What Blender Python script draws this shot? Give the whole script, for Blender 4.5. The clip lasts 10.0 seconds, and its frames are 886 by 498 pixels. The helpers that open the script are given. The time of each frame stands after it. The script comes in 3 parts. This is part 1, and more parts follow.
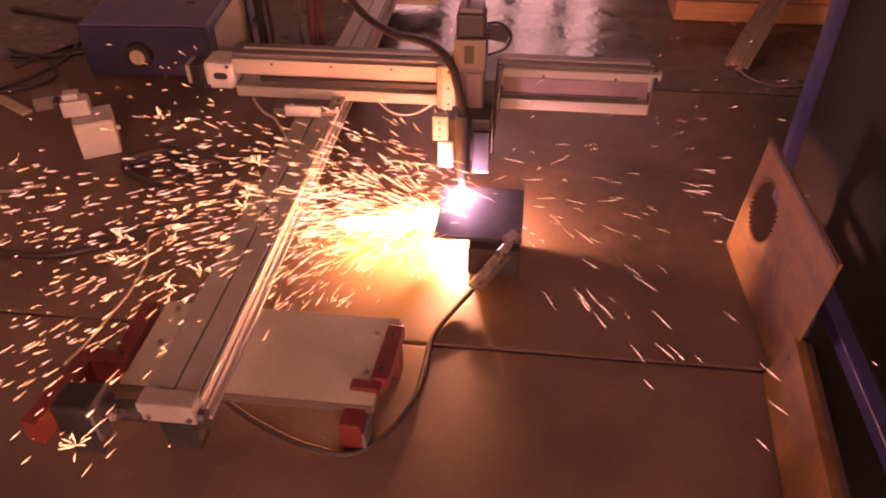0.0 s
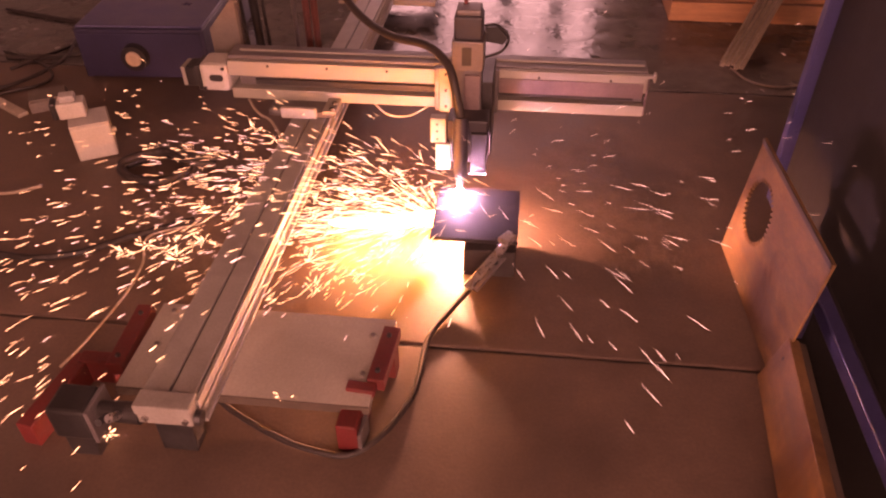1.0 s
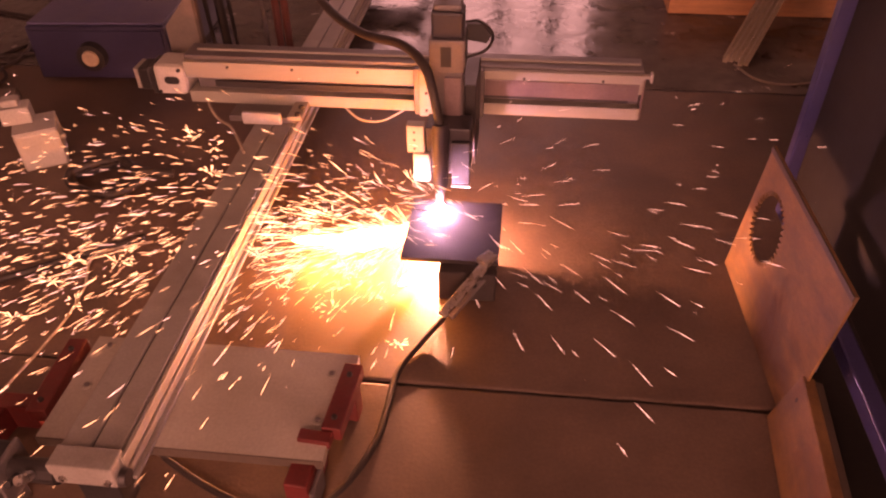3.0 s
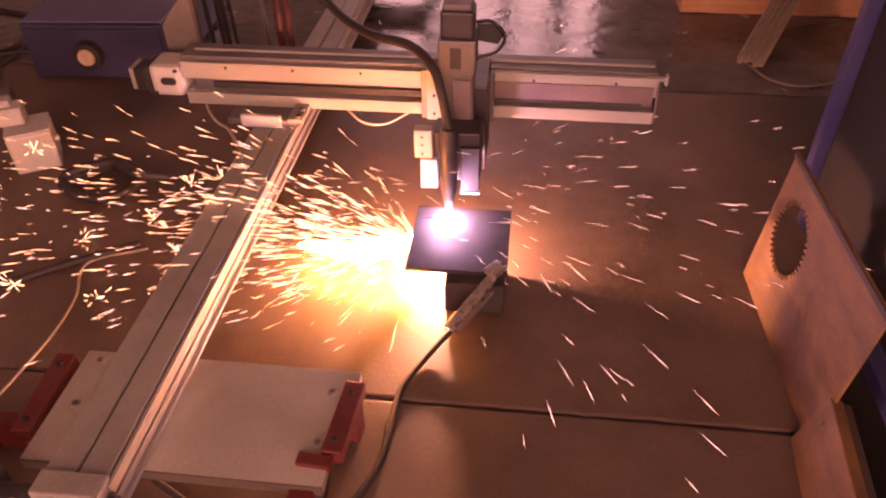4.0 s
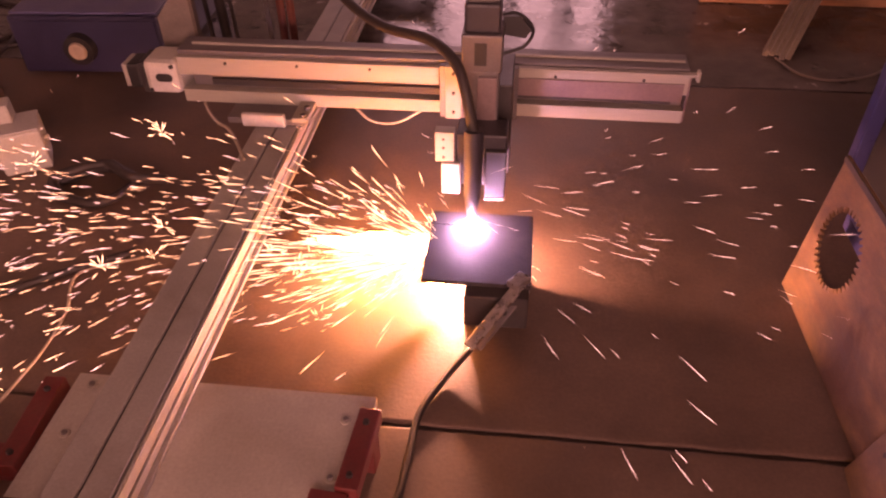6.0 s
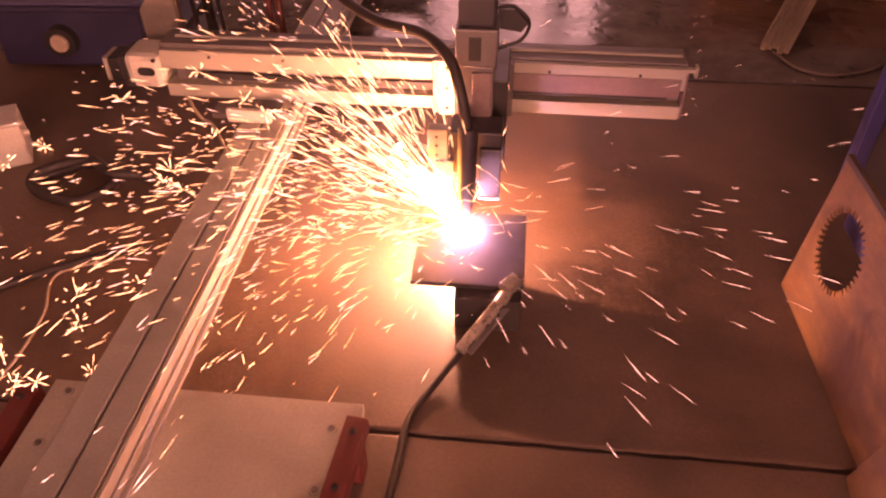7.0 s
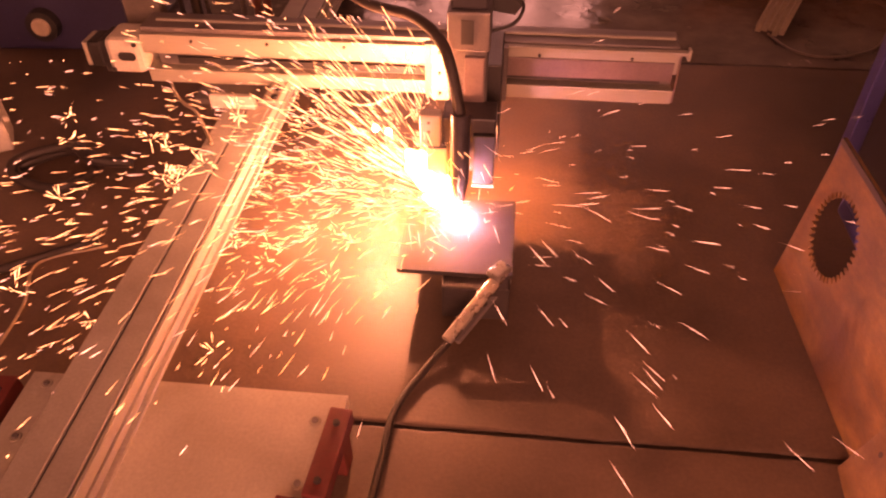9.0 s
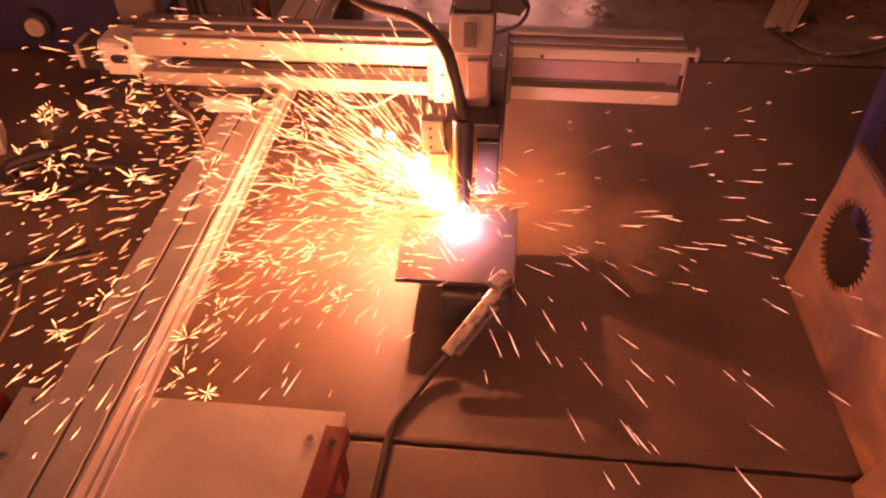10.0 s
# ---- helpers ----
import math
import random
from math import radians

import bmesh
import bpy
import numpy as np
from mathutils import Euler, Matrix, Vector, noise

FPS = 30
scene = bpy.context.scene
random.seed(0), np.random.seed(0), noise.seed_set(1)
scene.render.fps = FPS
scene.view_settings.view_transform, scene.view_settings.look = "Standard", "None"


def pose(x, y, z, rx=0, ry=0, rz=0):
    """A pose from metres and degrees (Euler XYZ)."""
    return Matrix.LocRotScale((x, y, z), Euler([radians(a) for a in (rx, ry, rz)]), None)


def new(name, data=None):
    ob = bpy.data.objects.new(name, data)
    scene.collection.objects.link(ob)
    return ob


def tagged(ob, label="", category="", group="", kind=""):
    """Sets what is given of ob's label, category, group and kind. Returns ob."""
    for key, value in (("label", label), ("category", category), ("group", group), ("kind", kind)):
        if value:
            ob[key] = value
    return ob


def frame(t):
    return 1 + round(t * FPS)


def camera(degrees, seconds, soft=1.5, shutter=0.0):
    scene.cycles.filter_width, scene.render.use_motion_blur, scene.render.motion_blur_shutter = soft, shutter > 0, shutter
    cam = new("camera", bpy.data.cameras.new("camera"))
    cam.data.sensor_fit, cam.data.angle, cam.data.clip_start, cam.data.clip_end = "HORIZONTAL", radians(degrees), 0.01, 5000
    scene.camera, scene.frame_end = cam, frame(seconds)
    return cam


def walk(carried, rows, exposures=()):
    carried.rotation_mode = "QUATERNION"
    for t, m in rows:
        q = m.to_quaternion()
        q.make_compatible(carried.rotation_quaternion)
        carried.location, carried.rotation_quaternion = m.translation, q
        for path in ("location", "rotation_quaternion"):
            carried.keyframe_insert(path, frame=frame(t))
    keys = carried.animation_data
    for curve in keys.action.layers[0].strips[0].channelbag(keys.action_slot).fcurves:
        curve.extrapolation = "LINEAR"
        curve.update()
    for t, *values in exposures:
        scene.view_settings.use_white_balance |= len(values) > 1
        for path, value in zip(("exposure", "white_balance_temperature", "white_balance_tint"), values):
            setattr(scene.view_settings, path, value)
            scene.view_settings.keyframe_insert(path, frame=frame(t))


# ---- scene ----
# Camera: seconds, place, turn to the left, tilt upwards, lean to the left.
cam = camera(61.87, 10.0, soft=2.2)
PATH = [
    (0.0, 0.000, 0.001, 1.013, 6.74, -38.74, -0.42),
    (0.5, -0.007, -0.005, 1.019, 6.29, -38.80, -0.31),
    (1.0, 0.004, 0.000, 1.017, 6.51, -38.73, -0.41),
    (1.5, 0.008, 0.026, 1.003, 6.24, -38.64, -0.39),
    (2.0, 0.023, 0.073, 0.976, 6.27, -38.69, -0.45),
    (2.5, 0.041, 0.119, 0.964, 6.44, -38.99, -0.65),
    (4.0, 0.028, 0.217, 0.940, 6.96, -39.41, -0.80),
    (4.5, 0.014, 0.238, 0.920, 7.02, -39.48, -0.74),
    (5.0, -0.000, 0.261, 0.920, 7.05, -39.95, -0.92),
    (6.5, -0.018, 0.331, 0.895, 6.59, -40.32, -0.62),
    (7.0, -0.014, 0.346, 0.891, 6.27, -40.76, -0.44),
    (7.5, -0.007, 0.338, 0.898, 6.21, -41.10, -0.46),
    (8.0, -0.002, 0.335, 0.894, 6.08, -41.37, -0.39),
    (8.5, 0.001, 0.344, 0.889, 5.88, -41.47, -0.39),
    (9.0, -0.001, 0.367, 0.879, 5.93, -41.93, -0.46),
    (9.5, 0.002, 0.394, 0.866, 6.26, -42.19, -0.75),
    (10.0, 0.003, 0.409, 0.875, 6.47, -42.49, -1.00),
]


def aim(x, y, z, yaw, pitch, roll):
    return pose(x, y, z, 0, 0, yaw) @ pose(0, 0, 0, 90 + pitch) @ pose(0, 0, 0, 0, 0, roll)


walk(cam, [(t, aim(*r)) for t, *r in PATH], [(0, 1.05, 11400, 91), (1.3, 1.36, 10700, 86), (2.0, 1.28, 12000, 92), (2.5, 0.98, 13100, 95), (4.0, 1.24, 10100, 83), (5.2, 1.20, 9700, 83), (6.5, 1.08, 9500, 89), (7.0, 1.16, 11900, 94), (8.5, 1.12, 20500, 107), (10, 0.90, 23500, 113)])

# ---- world and light ----
world = bpy.data.worlds.new("world")
scene.world = world
world.use_nodes = True
wn, wl = world.node_tree.nodes, world.node_tree.links
sky = wn.new("ShaderNodeTexSky")
sky.sky_type, sky.sun_disc = "NISHITA", False
sky.sun_elevation, sky.sun_rotation = radians(35), radians(40)
wl.new(sky.outputs[0], wn["Background"].inputs[0])
wn["Background"].inputs[1].default_value = 0.08


# ---- materials ----
def mat(name, colour, rough=0.5, metal=0.0, vary=0.25, scale=12.0, bump=0.1, fine=140.0, stain=None, stain_scale=3.0, stain_amount=0.5, streak=None):
    """A surface with stains at one scale and grain at another."""
    m = bpy.data.materials.new(name)
    m.use_nodes = True
    n, l = m.node_tree.nodes, m.node_tree.links
    b = n["Principled BSDF"]
    tc = n.new("ShaderNodeTexCoord")
    mp = n.new("ShaderNodeMapping")
    l.new(tc.outputs["Object"], mp.inputs[0])
    if streak:
        mp.inputs["Scale"].default_value = streak
    a = n.new("ShaderNodeTexNoise")
    a.inputs["Scale"].default_value, a.inputs["Detail"].default_value, a.inputs["Roughness"].default_value = scale, 6, 0.65
    c = n.new("ShaderNodeTexNoise")
    c.inputs["Scale"].default_value, c.inputs["Detail"].default_value = fine, 4
    l.new(mp.outputs[0], a.inputs[0]), l.new(mp.outputs[0], c.inputs[0])
    ramp = n.new("ShaderNodeValToRGB")
    lo = [x * (1 - vary) for x in colour]
    hi = [min(1, x * (1 + vary)) for x in colour]
    ramp.color_ramp.elements[0].position, ramp.color_ramp.elements[1].position = 0.3, 0.7
    ramp.color_ramp.elements[0].color, ramp.color_ramp.elements[1].color = (*lo, 1), (*hi, 1)
    l.new(a.outputs[0], ramp.inputs[0])
    out = ramp.outputs[0]
    if stain:
        s = n.new("ShaderNodeTexNoise")
        s.inputs["Scale"].default_value, s.inputs["Detail"].default_value, s.inputs["Distortion"].default_value = stain_scale, 7, 0.6
        l.new(tc.outputs["Object"], s.inputs[0])
        sr = n.new("ShaderNodeValToRGB")
        sr.color_ramp.elements[0].position, sr.color_ramp.elements[1].position = 0.48, 0.68
        sr.color_ramp.elements[1].color = (stain_amount, stain_amount, stain_amount, 1)
        l.new(s.outputs[0], sr.inputs[0])
        mx = n.new("ShaderNodeMixRGB")
        l.new(sr.outputs[0], mx.inputs[0]), l.new(out, mx.inputs[1])
        mx.inputs[2].default_value = (*stain, 1)
        out = mx.outputs[0]
    mg = n.new("ShaderNodeMixRGB")
    mg.blend_type, mg.inputs[0].default_value = "MULTIPLY", 0.35
    l.new(out, mg.inputs[1]), l.new(c.outputs[0], mg.inputs[2])
    l.new(mg.outputs[0], b.inputs["Base Color"])
    rr = n.new("ShaderNodeMapRange")
    rr.inputs["To Min"].default_value, rr.inputs["To Max"].default_value = max(0.04, rough - 0.14), min(1, rough + 0.14)
    rr.inputs["From Min"].default_value, rr.inputs["From Max"].default_value = 0.3, 0.7
    l.new(a.outputs[0], rr.inputs[0]), l.new(rr.outputs[0], b.inputs["Roughness"])
    b.inputs["Metallic"].default_value = metal
    bp = n.new("ShaderNodeBump")
    bp.inputs["Strength"].default_value, bp.inputs["Distance"].default_value = bump, 0.002
    l.new(c.outputs[0], bp.inputs["Height"]), l.new(bp.outputs[0], b.inputs["Normal"])
    return m


def glow(name, colour, power):
    m = bpy.data.materials.new(name)
    m.use_nodes = True
    n, l = m.node_tree.nodes, m.node_tree.links
    n.remove(n["Principled BSDF"])
    e = n.new("ShaderNodeEmission")
    e.inputs[0].default_value, e.inputs[1].default_value = (*colour, 1), power
    l.new(e.outputs[0], n["Material Output"].inputs[0])
    return m


M_CONC = mat("stained_concrete", (0.14, 0.090, 0.068), 0.56, 0, 0.35, 5, 0.25, 160, (0.05, 0.036, 0.03), 1.7, 0.75)
M_WALL = mat("limewashed_plaster", (0.72, 0.68, 0.64), 0.85, 0, 0.12, 3, 0.2, 60, (0.55, 0.50, 0.46), 1.2, 0.5)
M_ALU = mat("anodised_aluminium", (0.37, 0.34, 0.29), 0.55, 0.25, 0.08, 20, 0.04, 300, streak=(1, 12, 12))
M_ALU_D = mat("dull_aluminium", (0.17, 0.15, 0.15), 0.5, 0.4, 0.15, 20, 0.05, 300)
M_COVER = mat("brownish_slot_cover", (0.22, 0.155, 0.15), 0.45, 0.2, 0.25, 9, 0.05, 200)
M_SLOT = mat("slot_shadow_grey", (0.06, 0.05, 0.05), 0.6, 0.3, 0.2)
M_RAILTOP = mat("grey_rail_cover", (0.35, 0.325, 0.295), 0.5, 0.15, 0.12, 14, 0.08, 250, (0.2, 0.17, 0.15), 6, 0.5)
M_WHITE = mat("white_melamine", (0.46, 0.43, 0.39), 0.5, 0, 0.08, 8, 0.06, 200, (0.40, 0.35, 0.30), 5, 0.45)
M_PANEL = mat("grimy_white_panel", (0.45, 0.41, 0.35), 0.55, 0, 0.12, 6, 0.08, 200, (0.26, 0.22, 0.18), 4, 0.6)
M_WPLAST = mat("white_plastic", (0.52, 0.48, 0.42), 0.45, 0, 0.06, 10, 0.04, 200)
M_RED = mat("red_painted_steel", (0.15, 0.020, 0.017), 0.55, 0, 0.3, 15, 0.15, 180, (0.14, 0.04, 0.03), 14, 0.6)
M_BLACK = mat("black_rubber", (0.018, 0.016, 0.016), 0.55, 0, 0.3, 20, 0.1)
M_DARK = mat("dark_steel", (0.05, 0.045, 0.045), 0.45, 0.5, 0.3, 20, 0.1)
M_PLATE = mat("mill_scale_steel", (0.024, 0.020, 0.021), 0.85, 0.0, 0.35, 16, 0.2, 200, (0.06, 0.040, 0.03), 9, 0.5)
M_BOARD = mat("orange_brown_sheet", (0.27, 0.140, 0.060), 0.6, 0, 0.45, 9, 0.2, 160, (0.12, 0.050, 0.022), 7, 0.85, streak=(1, 1, 2.5))
M_EDGE = mat("cut_and_shaded_edge", (0.09, 0.065, 0.05), 0.7, 0, 0.3, 30, 0.2)
# Near-black that stands in for deep shade around the rack.
M_SHADE = mat("shade_black", (0.020, 0.016, 0.013), 0.85, 0.0, 0.4, 4, 0.15)
M_BLUE = mat("blue_painted_steel", (0.055, 0.055, 0.16), 0.4, 0.1, 0.2, 9, 0.1, 200, (0.06, 0.05, 0.12), 7, 0.5)
M_LAV = mat("lavender_blue_paint", (0.10, 0.10, 0.20), 0.4, 0, 0.2, 9, 0.08)
M_DULLRED = mat("grimy_red_tube", (0.12, 0.032, 0.026), 0.5, 0, 0.3)
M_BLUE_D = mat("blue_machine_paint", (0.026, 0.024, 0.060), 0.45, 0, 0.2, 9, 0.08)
M_WOOD = mat("raw_pine", (0.40, 0.20, 0.10), 0.7, 0, 0.3, 8, 0.2, 120, (0.22, 0.10, 0.05), 5, 0.5, streak=(1, 8, 8))
M_STRIP = mat("galvanised_strip", (0.50, 0.43, 0.34), 0.45, 0.3, 0.2, 18, 0.1)
M_TORCH = mat("grey_torch_shell", (0.035, 0.030, 0.036), 0.45, 0, 0.2)
M_CABLE = mat("dark_cable_sheath", (0.03, 0.022, 0.02), 0.6, 0, 0.2, 30, 0.05)
M_DUSTY = mat("dusty_wire_sheath", (0.16, 0.13, 0.11), 0.6, 0, 0.2, 30, 0.05)
M_WIRE = mat("pale_wire_sheath", (0.42, 0.34, 0.26), 0.5, 0, 0.2, 30, 0.05)
M_COPPER = mat("scorched_copper", (0.10, 0.055, 0.04), 0.5, 0.6, 0.3)
M_CHROME = mat("worn_chrome", (0.55, 0.52, 0.50), 0.3, 0.9, 0.2, 40, 0.1)
M_DIRT = mat("packed_joint_dirt", (0.05, 0.036, 0.03), 0.9, 0, 0.4, 30, 0.4, 200)
M_WET = mat("damp_concrete", (0.10, 0.085, 0.08), 0.17, 0, 0.35, 7, 0.7, 26, (0.05, 0.04, 0.036), 5, 0.7)
M_ARC = glow("plasma_white", (0.66, 0.62, 1.0), 750)
M_ROOT = glow("jet_fill_white", (1.0, 0.68, 0.45), 8800)
M_JET = glow("molten_white", (1.0, 0.46, 0.11), 85)
M_SPARK = glow("spark_orange", (1.0, 0.64, 0.36), 3.4)
M_SPARK_DIM = glow("spark_pale", (1.0, 0.76, 0.66), 3.0)
M_SPARK_HOT = glow("spark_yellow", (1.0, 0.70, 0.40), 4.4)
M_SKY = glow("overcast_daylight", (1.0, 0.88, 0.95), 1.4)
M_FILL = glow("unseen_gateway_fill", (1.0, 0.80, 0.68), 3.7)


# ---- builders ----
def part(name, bm, material, parent=None, label=""):
    me = bpy.data.meshes.new(name)
    bm.normal_update()
    bm.to_mesh(me)
    bm.free()
    me.materials.append(material)
    ob = new(name, me)
    if parent is not None:
        ob.parent = parent
    if label:
        ob["label"] = label
    return ob


def thing(name, label, category, m=None, group="", kind=""):
    ob = new(name)
    if m is not None:
        ob.matrix_basis = m
    return tagged(ob, label, category, group, kind)


def box(bm, x0, x1, y0, y1, z0, z1, bevel=0.0, m=None):
    t = Matrix.LocRotScale(((x0 + x1) / 2, (y0 + y1) / 2, (z0 + z1) / 2), None, (x1 - x0, y1 - y0, z1 - z0))
    vs = bmesh.ops.create_cube(bm, size=1, matrix=t)["verts"]
    if bevel:
        es = list({e for v in vs for e in v.link_edges})
        vs = list({v for f in bmesh.ops.bevel(bm, geom=es, offset=bevel, segments=2, affect="EDGES", profile=0.5)["faces"] for v in f.verts} | {v for v in vs if v.is_valid})
    if m is not None:
        bmesh.ops.transform(bm, matrix=m, verts=vs)
    return bm


def bx(x0, x1, y0, y1, z0, z1, bevel=0.0, m=None):
    return box(bmesh.new(), x0, x1, y0, y1, z0, z1, bevel, m)


def cyl(bm, p, q, r0, r1=None, seg=20):
    p, q = Vector(p), Vector(q)
    d = q - p
    m = Matrix.Translation((p + q) / 2) @ d.to_track_quat("Z", "Y").to_matrix().to_4x4()
    bmesh.ops.create_cone(bm, cap_ends=True, segments=seg, radius1=r0, radius2=r0 if r1 is None else r1, depth=d.length, matrix=m)
    return bm


def cy(p, q, r0, r1=None, seg=20):
    return cyl(bmesh.new(), p, q, r0, r1, seg)


def smooth_points(points, n=10):
    ps = [Vector(p) for p in points]
    ps = [2 * ps[0] - ps[1], *ps, 2 * ps[-1] - ps[-2]]
    out = []
    for a, b, c, d in zip(ps, ps[1:], ps[2:], ps[3:]):
        for i in range(n):
            t = i / n
            out.append(0.5 * (2 * b + (c - a) * t + (2 * a - 5 * b + 4 * c - d) * t * t + (3 * b - a - 3 * c + d) * t ** 3))
    return out + [ps[-2]]


def tube(points, r, n=10, seg=8, bm=None):
    """A round cable along a smooth line."""
    bm = bm or bmesh.new()
    ps = smooth_points(points, n)
    rings = []
    side = Vector((0.3, 0.2, 1))
    for i, p in enumerate(ps):
        d = (ps[min(i + 1, len(ps) - 1)] - ps[max(i - 1, 0)]).normalized()
        u = d.cross(side)
        u = u.normalized() if u.length > 1e-4 else d.orthogonal().normalized()
        w = d.cross(u)
        rings.append([bm.verts.new(p + r * (u * math.cos(a) + w * math.sin(a))) for a in (2 * math.pi * k / seg for k in range(seg))])
    for a, b in zip(rings, rings[1:]):
        for k in range(seg):
            bm.faces.new((a[k], a[(k + 1) % seg], b[(k + 1) % seg], b[k]))
    bm.faces.new(rings[0][::-1]), bm.faces.new(rings[-1])
    for f in bm.faces:
        f.smooth = True
    return bm


def prism(outline, depth, hole=None):
    """A plate in the plane x, z from an outline of (x, z), from y = 0 to depth, with an optional hole."""
    bm = bmesh.new()
    loops = [outline] + ([hole] if hole else [])
    edges = []
    for lp in loops:
        vs = [bm.verts.new((x, 0, z)) for x, z in lp]
        edges += [bm.edges.new((a, b)) for a, b in zip(vs, vs[1:] + vs[:1])]
    fs = [g for g in bmesh.ops.triangle_fill(bm, use_beauty=True, use_dissolve=False, edges=edges)["geom"] if isinstance(g, bmesh.types.BMFace)]
    up = bmesh.ops.extrude_face_region(bm, geom=fs)["geom"]
    bmesh.ops.translate(bm, vec=(0, depth, 0), verts=[g for g in up if isinstance(g, bmesh.types.BMVert)])
    bmesh.ops.recalc_face_normals(bm, faces=bm.faces)
    return bm


# ---- the large structure ----
floor = tagged(part("floor", bx(-2.7, 2.2, -5.0, 12, -0.2, -0.005), M_DIRT), "dark concrete floor slab under the workshop", "floor", kind="structure")


def worn(x, y):
    """How far a slab's edge has crumbled back."""
    return 0.0035 * noise.noise(Vector((x * 9, y * 3, 0))) + 0.0020 * noise.noise(Vector((x * 41, y * 3, 4)))


def slab(x0, x1, y0, y1):
    """A concrete slab with crumbled, rounded edges along its joints."""
    bm = bmesh.new()
    n = 240
    rings = []
    for dy, z in ((0.0, -0.1), (0.0, -0.0045), (0.001, -0.001), (0.004, 0.0)):
        rings.append([bm.verts.new((x0 + (x1 - x0) * i / n, y0 + dy + worn(x0 + (x1 - x0) * i / n, y0), z)) for i in range(n + 1)])
    for dy, z in ((0.004, 0.0), (0.001, -0.001), (0.0, -0.0045), (0.0, -0.1)):
        rings.append([bm.verts.new((x0 + (x1 - x0) * i / n, y1 - dy + worn(x0 + (x1 - x0) * i / n, y1 + 1), z)) for i in range(n + 1)])
    for p, q in zip(rings, rings[1:]):
        for i in range(n):
            bm.faces.new((p[i], p[i + 1], q[i + 1], q[i]))
    return part("concrete_slab", bm, M_WET if y0 > 2 else M_CONC, floor, "damp polished slab" if y0 > 2 else "")


SEAM_Y = [-5.0, -1.0, 0.966, 2.078, 3.9, 12.0]
for y0, y1 in zip(SEAM_Y, SEAM_Y[1:]):
    slab(-2.7, 2.2, y0 + 0.004, y1 - 0.004)

tagged(part("wall_left", bx(-2.9, -2.7, -2.0, 5.2, 0, 2.7), M_WALL), "limewashed plaster wall", "wall", kind="structure")
tagged(part("wall_right", bx(2.2, 2.4, -2.0, 5.2, 0, 2.7), M_WALL), "limewashed plaster wall", "wall", kind="structure")
# Out of view: the gateway is added to let fill light onto the near floor.
bm = bx(-2.9, -0.8, -2.2, -2.0, 0, 2.7)
box(bm, 1.9, 2.4, -2.2, -2.0, 0, 2.7)
box(bm, -0.8, 1.9, -2.2, -2.0, 2.3, 2.7)
tagged(part("wall_behind", bm, M_WALL), "limewashed wall, out of view, with an added gateway for fill light", "wall", kind="structure")
# Added glowing panel, never seen, that fills the workshop with warm light.
tagged(part("backdrop", bx(-6, 6, -5.05, -5.0, 0.0, 6), M_FILL), "added warm fill panel outside the unseen gateway", "backdrop", kind="structure")
tagged(part("ceiling", bx(-2.9, 2.4, -2.2, 5.2, 2.7, 2.85), M_WALL), "limewashed workshop ceiling", "ceiling", kind="structure")
bm = bx(-2.7, -1.0, 5.0, 5.2, 0, 2.7)
box(bm, 0.48, 2.2, 5.0, 5.2, 0, 2.7)
box(bm, -1.0, 0.48, 5.0, 5.2, 2.2, 2.7)
tagged(part("wall_back", bm, M_WALL), "limewashed wall with a wide doorway", "wall", kind="structure")
door = thing("door_1", "wide open workshop doorway with dark steel posts", "doorway", kind="structure")
for x, w in ((0.23, 0.05), (-0.12, 0.04), (-0.62, 0.05)):
    part("post", bx(x - w, x + w, 5.06, 5.13, 0, 2.2, 0.004), M_DARK, door)
tagged(part("backdrop", bx(-6, 6, 11.0, 11.05, 0.0, 6), M_SKY), "pale overcast daylight outside the doorway", "backdrop", kind="structure")

# ---- the rail on its stand ----
stand = thing("rail_stand", "white board on red steel feet under the cutting rail", "stand")
part("board", prism([(-0.634, 0.755), (-0.205, 0.755), (-0.205, 0.93), (-0.192, 0.932), (-0.192, 0.958), (-0.634, 0.958)], 0.018), M_PANEL, stand).matrix_basis = Matrix(((1, 0, 0, 0), (0, 0, 1, 0), (0, -1, 0, 0.070), (0, 0, 0, 1)))
part("board", bx(-0.655, -0.31, 2.55, 2.76, 0.052, 0.070, 0.002), M_PANEL, stand)
# Shade along the board's front edge, put in as a dark brown strip.
part("edge_shade", bx(-0.634, -0.205, 0.7525, 0.7548, 0.0522, 0.0696), M_EDGE, stand, "dark strip for the shaded front edge of the board")
for x, y in ((-0.227, 0.914), (-0.228, 0.823), (-0.606, 0.939), (-0.604, 0.854)):
    s = part("screw", cy((x, y, 0.070), (x, y, 0.0718), 0.0080, 0.0072, 16), M_ALU, stand)
    part("screw_head", cy((x, y, 0.0718), (x, y, 0.0745), 0.0046, 0.0036, 10), M_ALU_D, s)


def red_foot(x, y, turn, length):
    """A folded steel channel with a lower block at its near end that stands on the floor."""
    f = part("red_foot", bx(-0.0150, 0.0150, 0, length, 0.056, 0.082, 0.002), M_RED, stand, "chipped red steel channel foot")
    f.matrix_basis = pose(x, y, 0, 0, 0, turn)
    part("leg", bx(-0.014, 0.014, length - 0.05, length - 0.02, 0.0, 0.0559, 0.002), M_RED, f)
    for k in (0.02, length - 0.025):
        part("bolt", cy((0, k, 0.082), (0, k, 0.087), 0.005, 0.004, 6), M_DARK, f)
    return f


